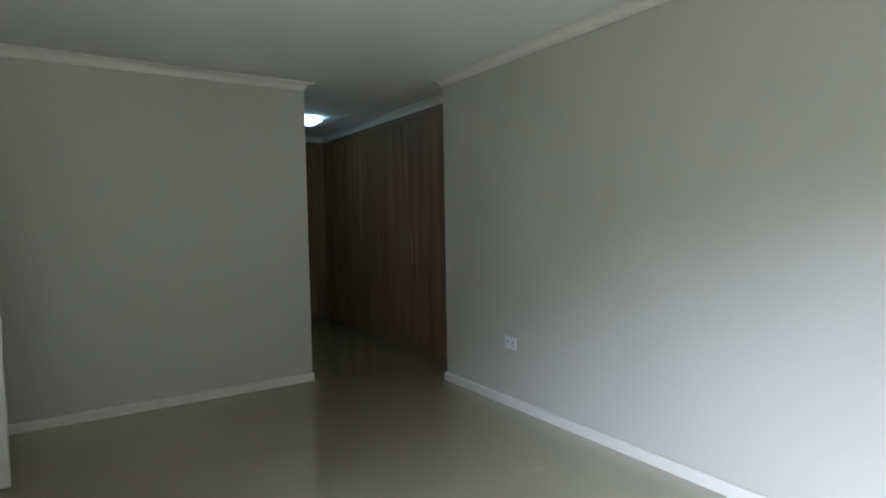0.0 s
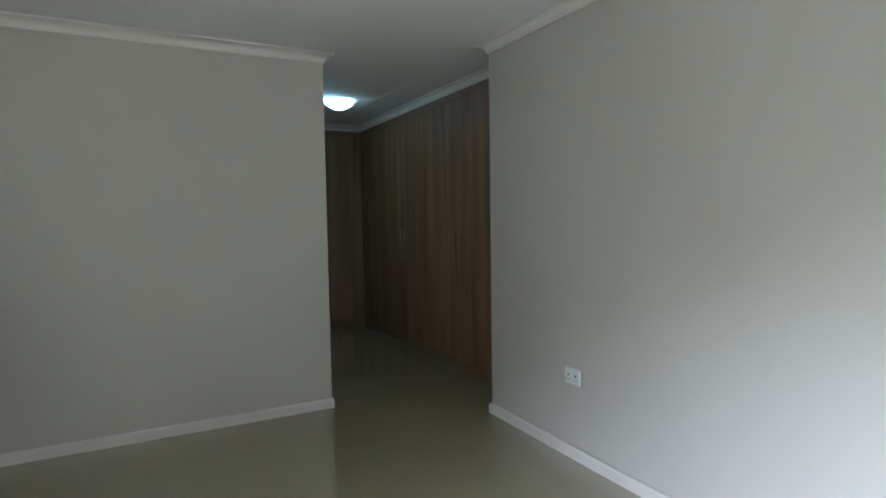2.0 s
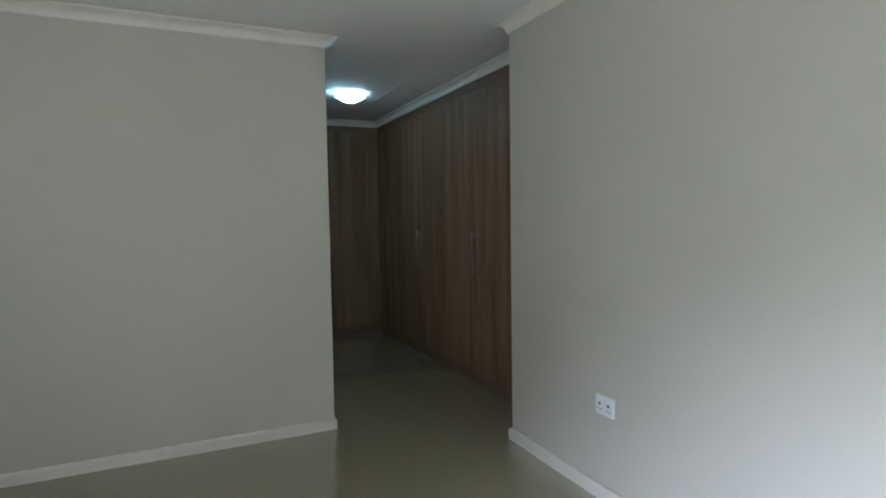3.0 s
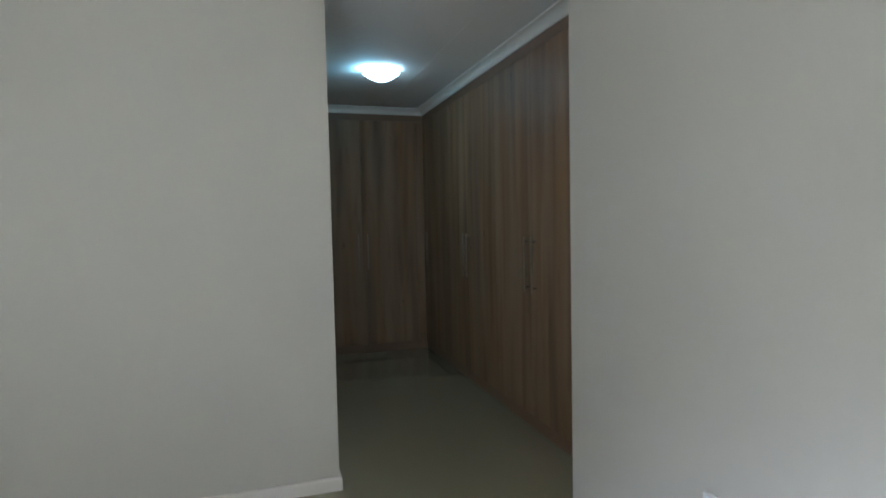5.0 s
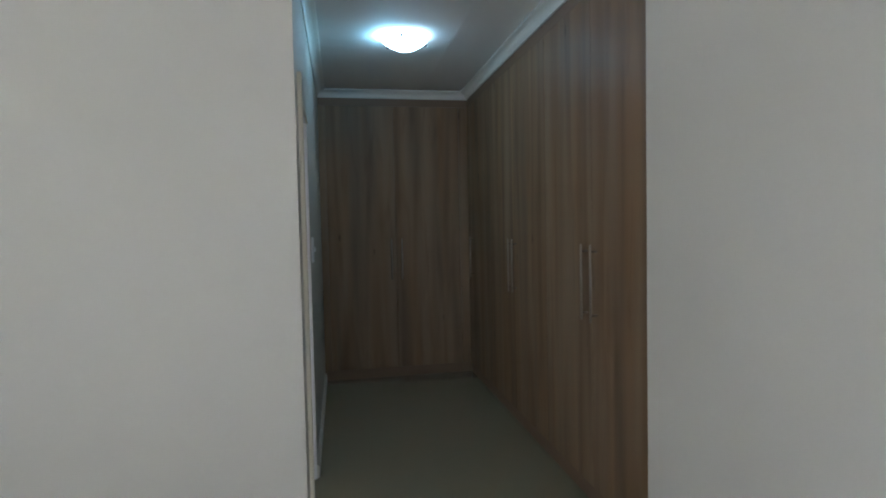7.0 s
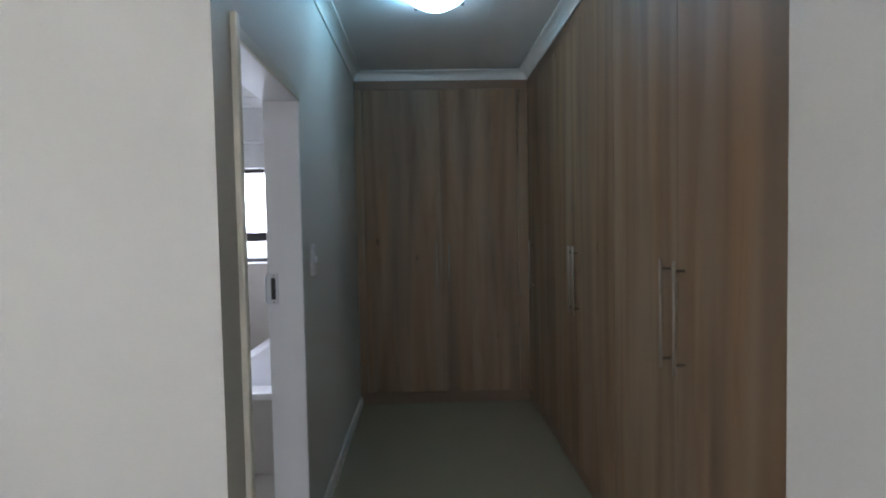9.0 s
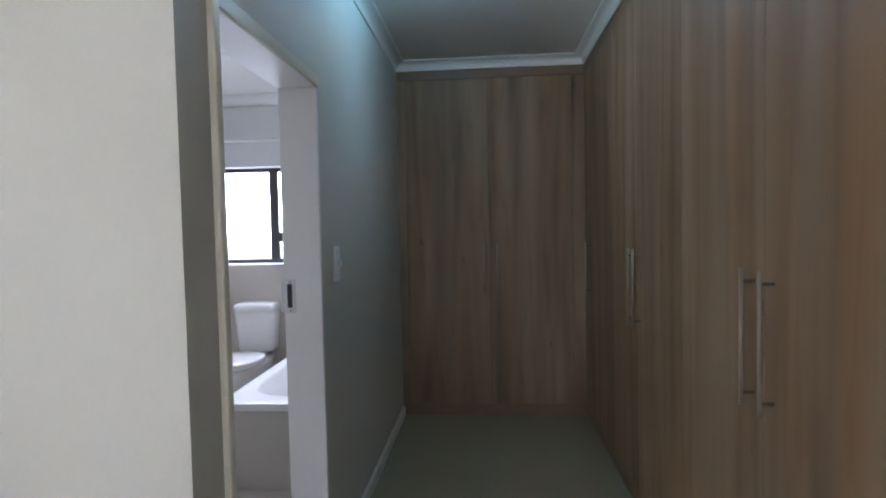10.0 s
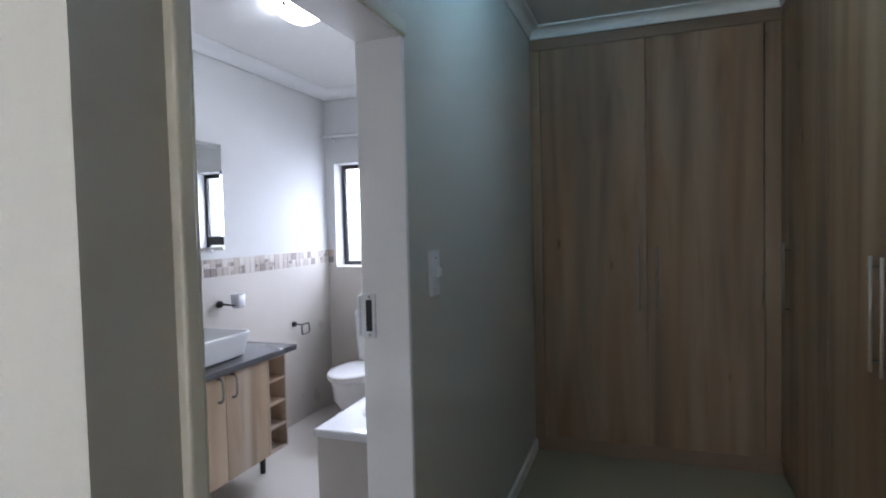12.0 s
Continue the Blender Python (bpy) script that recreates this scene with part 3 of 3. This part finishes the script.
part("tub", loft(rings, None, False, True), ACRYLIC, bath, "", True)
part("apron", box(TX0 + 0.012, TX1, TY0 + 0.012, TY0 + 0.03, 0, TZ - 0.04), BATH_TILE, bath, "beige tiled apron panel")
part("side_apron", box(TX0 + 0.012, TX0 + 0.03, TY0 + 0.03, TY1, 0, TZ - 0.04), BATH_TILE, bath, "beige tiled side panel")

# toilet
toilet = thing("toilet", (-2.375, 4.0, 0), "white ceramic close-coupled toilet with the lid down", "toilet")
tx = -2.378
part("cistern", loft([rounded(tx, 4.285, z, w, d, 0.05) for z, w, d in ((0.43, 0.15, 0.085), (0.445, 0.163, 0.095), (0.6, 0.172, 0.098), (0.775, 0.18, 0.1))]), CERAMIC, toilet, "", True)
part("cistern_lid", loft([rounded(tx, 4.283, z, w, d, 0.05) for z, w, d in ((0.777, 0.181, 0.101), (0.781, 0.184, 0.104), (0.815, 0.184, 0.104), (0.834, 0.178, 0.099), (0.845, 0.16, 0.085), (0.849, 0.12, 0.06))]), CERAMIC, toilet, "", True)


def oval(z, hx_, y0, y1, n=36):
    cy_, hy_ = (y0 + y1) / 2, (y1 - y0) / 2
    out = []
    for k in range(n):
        a = 2 * math.pi * k / n
        s = math.sin(a)
        w = hx_ * (1 - 0.12 * max(0, -s) ** 2 + 0.05 * max(0, s))
        out.append((tx + w * math.copysign(abs(math.cos(a)) ** 0.88, math.cos(a)), cy_ + hy_ * math.copysign(abs(s) ** 0.92, s), z))
    return out


part("bowl", loft([oval(0, 0.125, 3.8, 4.37), oval(0.02, 0.12, 3.81, 4.37), oval(0.12, 0.115, 3.8, 4.37), oval(0.18, 0.14, 3.72, 4.37), oval(0.26, 0.168, 3.655, 4.37),
                   oval(0.36, 0.175, 3.645, 4.37), oval(0.405, 0.182, 3.628, 4.37)]), CERAMIC, toilet, "", True)
part("seat", loft([oval(0.408, 0.184, 3.622, 4.15), oval(0.425, 0.187, 3.617, 4.15)]), CERAMIC, toilet, "white plastic seat", True)
part("lid", loft([oval(0.428, 0.185, 3.622, 4.15), oval(0.44, 0.187, 3.618, 4.15), oval(0.452, 0.178, 3.63, 4.14), oval(0.457, 0.14, 3.68, 4.1)]), CERAMIC, toilet, "white plastic lid, closed", True)

# vanity
VF = -2.40
van = thing("vanity_cabinet", (-2.64, 2.6, 0), "pale oak-look vanity cabinet with open side cubbyholes", "cabinet")
part("body", box(BX + 0.004, VF - 0.02, 2.06, 2.882, 0.2, 0.755), PALE_WOOD, van)
for y0, y1, hy_ in ((2.062, 2.199, None), (2.202, 2.5395, 2.49), (2.5425, 2.88, 2.592)):
    d = part("door" if hy_ else "filler", box(VF - 0.018, VF, y0, y1, 0.19, 0.752, 0.0015), PALE_WOOD, van)
    if hy_:
        part("handle", tube([(VF, hy_, 0.74), (VF + 0.022, hy_, 0.737), (VF + 0.03, hy_, 0.725), (VF + 0.033, hy_, 0.68), (VF + 0.03, hy_, 0.637), (VF + 0.022, hy_, 0.622), (VF, hy_, 0.618)], 0.0065),
             NICKEL, d, "dull nickel bow handle", True)
part("side_board", box(BX + 0.004, VF, 2.883, 2.897, 0.19, 0.752, 0.001), PALE_WOOD, van)
part("side_board", box(BX + 0.004, VF, 3.045, 3.06, 0.19, 0.752, 0.001), PALE_WOOD, van)
part("back_board", box(BX + 0.004, BX + 0.02, 2.897, 3.045, 0.19, 0.752), PALE_WOOD, van)
for z in (0.19, 0.327, 0.465, 0.603, 0.738):
    part("shelf", box(BX + 0.02, VF - 0.002, 2.897, 3.045, z, z + 0.014, 0.001), PALE_WOOD, van)
for y in (2.12, 3.03):
    for x in (VF - 0.17, BX + 0.08):
        part("leg", rod((x, y, 0), (x, y, 0.19), 0.016, 14, None, 0.02), DARK_METAL, van, "dark metal leg", True)
tagged(part("worktop", box(BX + 0.002, VF + 0.035, 2.0, 3.13, 0.757, 0.79, 0.003), STONE), "dark grey stone-look vanity worktop", "worktop")

basin = thing("wash_basin", (-2.62, 2.62, 0.79), "white rectangular vessel basin on the worktop", "basin")
bcx, bcy = -2.635, 2.545
part("bowl", loft([rounded(bcx, bcy, z, w, l, r) for z, w, l, r in ((0.791, 0.15, 0.235, 0.03), (0.80, 0.165, 0.25, 0.03), (0.925, 0.19, 0.275, 0.03), (0.93, 0.187, 0.272, 0.03),
      (0.93, 0.178, 0.263, 0.03), (0.92, 0.174, 0.259, 0.03), (0.84, 0.15, 0.23, 0.05), (0.815, 0.1, 0.17, 0.06))]), CERAMIC, basin)
part("drain", lathe([(0, 0.004), (0.022, 0.003), (0.024, 0), (0, 0)], (bcx, bcy, 0.815), 20), CHROME, basin, "chrome drain")

mir = thing("mirror", (BX, 2.75, 1.37), "frameless rectangular wall mirror above the worktop", "mirror")
bm = bmesh.new()
loft([[(BX + d, 2.29 + i, 1.37 + i), (BX + d, 3.13 - i, 1.37 + i), (BX + d, 3.13 - i, 2.04 - i), (BX + d, 2.29 + i, 2.04 - i)] for d, i in ((-0.006, 0), (0.003, 0), (0.006, 0.022))], bm)
part("glass", bm, MIRROR, mir)
for y in (2.5, 3.02):
    part("clip", box(BX - 0.006, BX + 0.012, y - 0.012, y + 0.012, 1.36, 1.378, 0.002), CHROME, mir)

cup = thing("tumbler_holder", (BX, 3.1, 1.02), "dark metal wall holder with frosted glass tumbler", "holder")
part("rose", rod((BX, 3.06, 1.03), (BX + 0.02, 3.06, 1.03), 0.022, 20), DARK_METAL, cup)
part("arm", tube([(BX + 0.015, 3.06, 1.03), (BX + 0.06, 3.06, 1.03), (BX + 0.075, 3.075, 1.025), (BX + 0.08, 3.11, 1.018), (BX + 0.08, 3.18, 1.018)], 0.006), DARK_METAL, cup, "", True)
part("tumbler", loft([rounded(BX + 0.08, 3.145, z, w, w, 0.012) for z, w in ((1.0, 0.028), (1.008, 0.03), (1.085, 0.036), (1.085, 0.033), (1.01, 0.027))]), CUP, cup, "frosted square tumbler", True)

ring = thing("paper_holder", (BX, 3.86, 0.75), "dark metal toilet paper holder on the tiles", "holder")
part("rose", rod((BX, 3.85, 0.77), (BX + 0.018, 3.85, 0.77), 0.02, 20), DARK_METAL, ring)
part("arm", tube([(BX + 0.015, 3.85, 0.77), (BX + 0.055, 3.85, 0.768), (BX + 0.065, 3.86, 0.765), (BX + 0.068, 3.95, 0.765), (BX + 0.068, 3.96, 0.755), (BX + 0.068, 3.96, 0.7),
                  (BX + 0.068, 3.95, 0.69), (BX + 0.068, 3.87, 0.69), (BX + 0.068, 3.86, 0.7), (BX + 0.068, 3.86, 0.757)], 0.006), DARK_METAL, ring, "", True)

# ---- outside ----
structure("ground", box(-300, 300, -300, 300, -0.5, -0.3), GROUND, "bare garden ground around the house", "ground")
structure("garden_wall", box(-8.2, -8.0, -14, 6, -0.3, 2.2), OUTSIDE, "plastered boundary wall outside the bedroom window", "wall")

# ---- mosaic band ----
band = structure("mosaic_band", box(BX - 0.008, BX - 0.002, YN + 0.15, BY, 1.205, 1.318), GROUT, "mosaic border of beige and taupe squares", "tiling")
bm = box(BX - 0.002, V0 - 0.0, BY + 0.002, BY + 0.008, 1.205, 1.318)
add_box(bm, V1, XL - 0.15, BY + 0.002, BY + 0.008, 1.205, 1.318)
band2 = structure("mosaic_band_north", bm, GROUT, "mosaic border beside the bathroom window", "tiling")
tile_mesh = {}
for size in (0.0505, 0.0238):
    for i, mat in enumerate(MOSAIC):
        b = box(0, 0.007, 0, size, 0, size * 1.05, 0.0012, 1)
        me = bpy.data.meshes.new("mosaic_tile")
        b.to_mesh(me)
        b.free()
        me.materials.append(mat)
        tile_mesh[size, i] = me
pick = random.Random(4)


def lay(parent, place, z, colours, small):
    """One cell of the border: a large square, or four small ones; place turns a step along the wall into a pose."""
    if pick.random() > small:
        t = new("mosaic_tile", tile_mesh[0.0505, pick.choice(colours)])
        t.parent, t.matrix_basis = parent, place(0, z)
        return
    for i in (0, 0.0268):
        for j in (0, 0.0278):
            t = new("mosaic_tile", tile_mesh[0.0238, pick.choice(colours)])
            t.parent, t.matrix_basis = parent, place(i, z + j)


for row in range(2):
    z = 1.207 + row * 0.0555
    for k in range(50):
        lay(band, lambda step, h: pose(BX - 0.004, BY - 0.054 - k * 0.0535 + step, h), z, (0, 0, 1, 1, 2), 0.2)
    for k in range(8):
        x = BX + 0.002 + k * 0.0535 if k < 1 else V1 + 0.003 + (k - 1) * 0.0535
        if k and x > XL - 0.21:
            continue
        lay(band2, lambda step, h: pose(x + step, BY + 0.004, h, 0, 0, -90), z, (1, 2, 3, 3), 0.2)
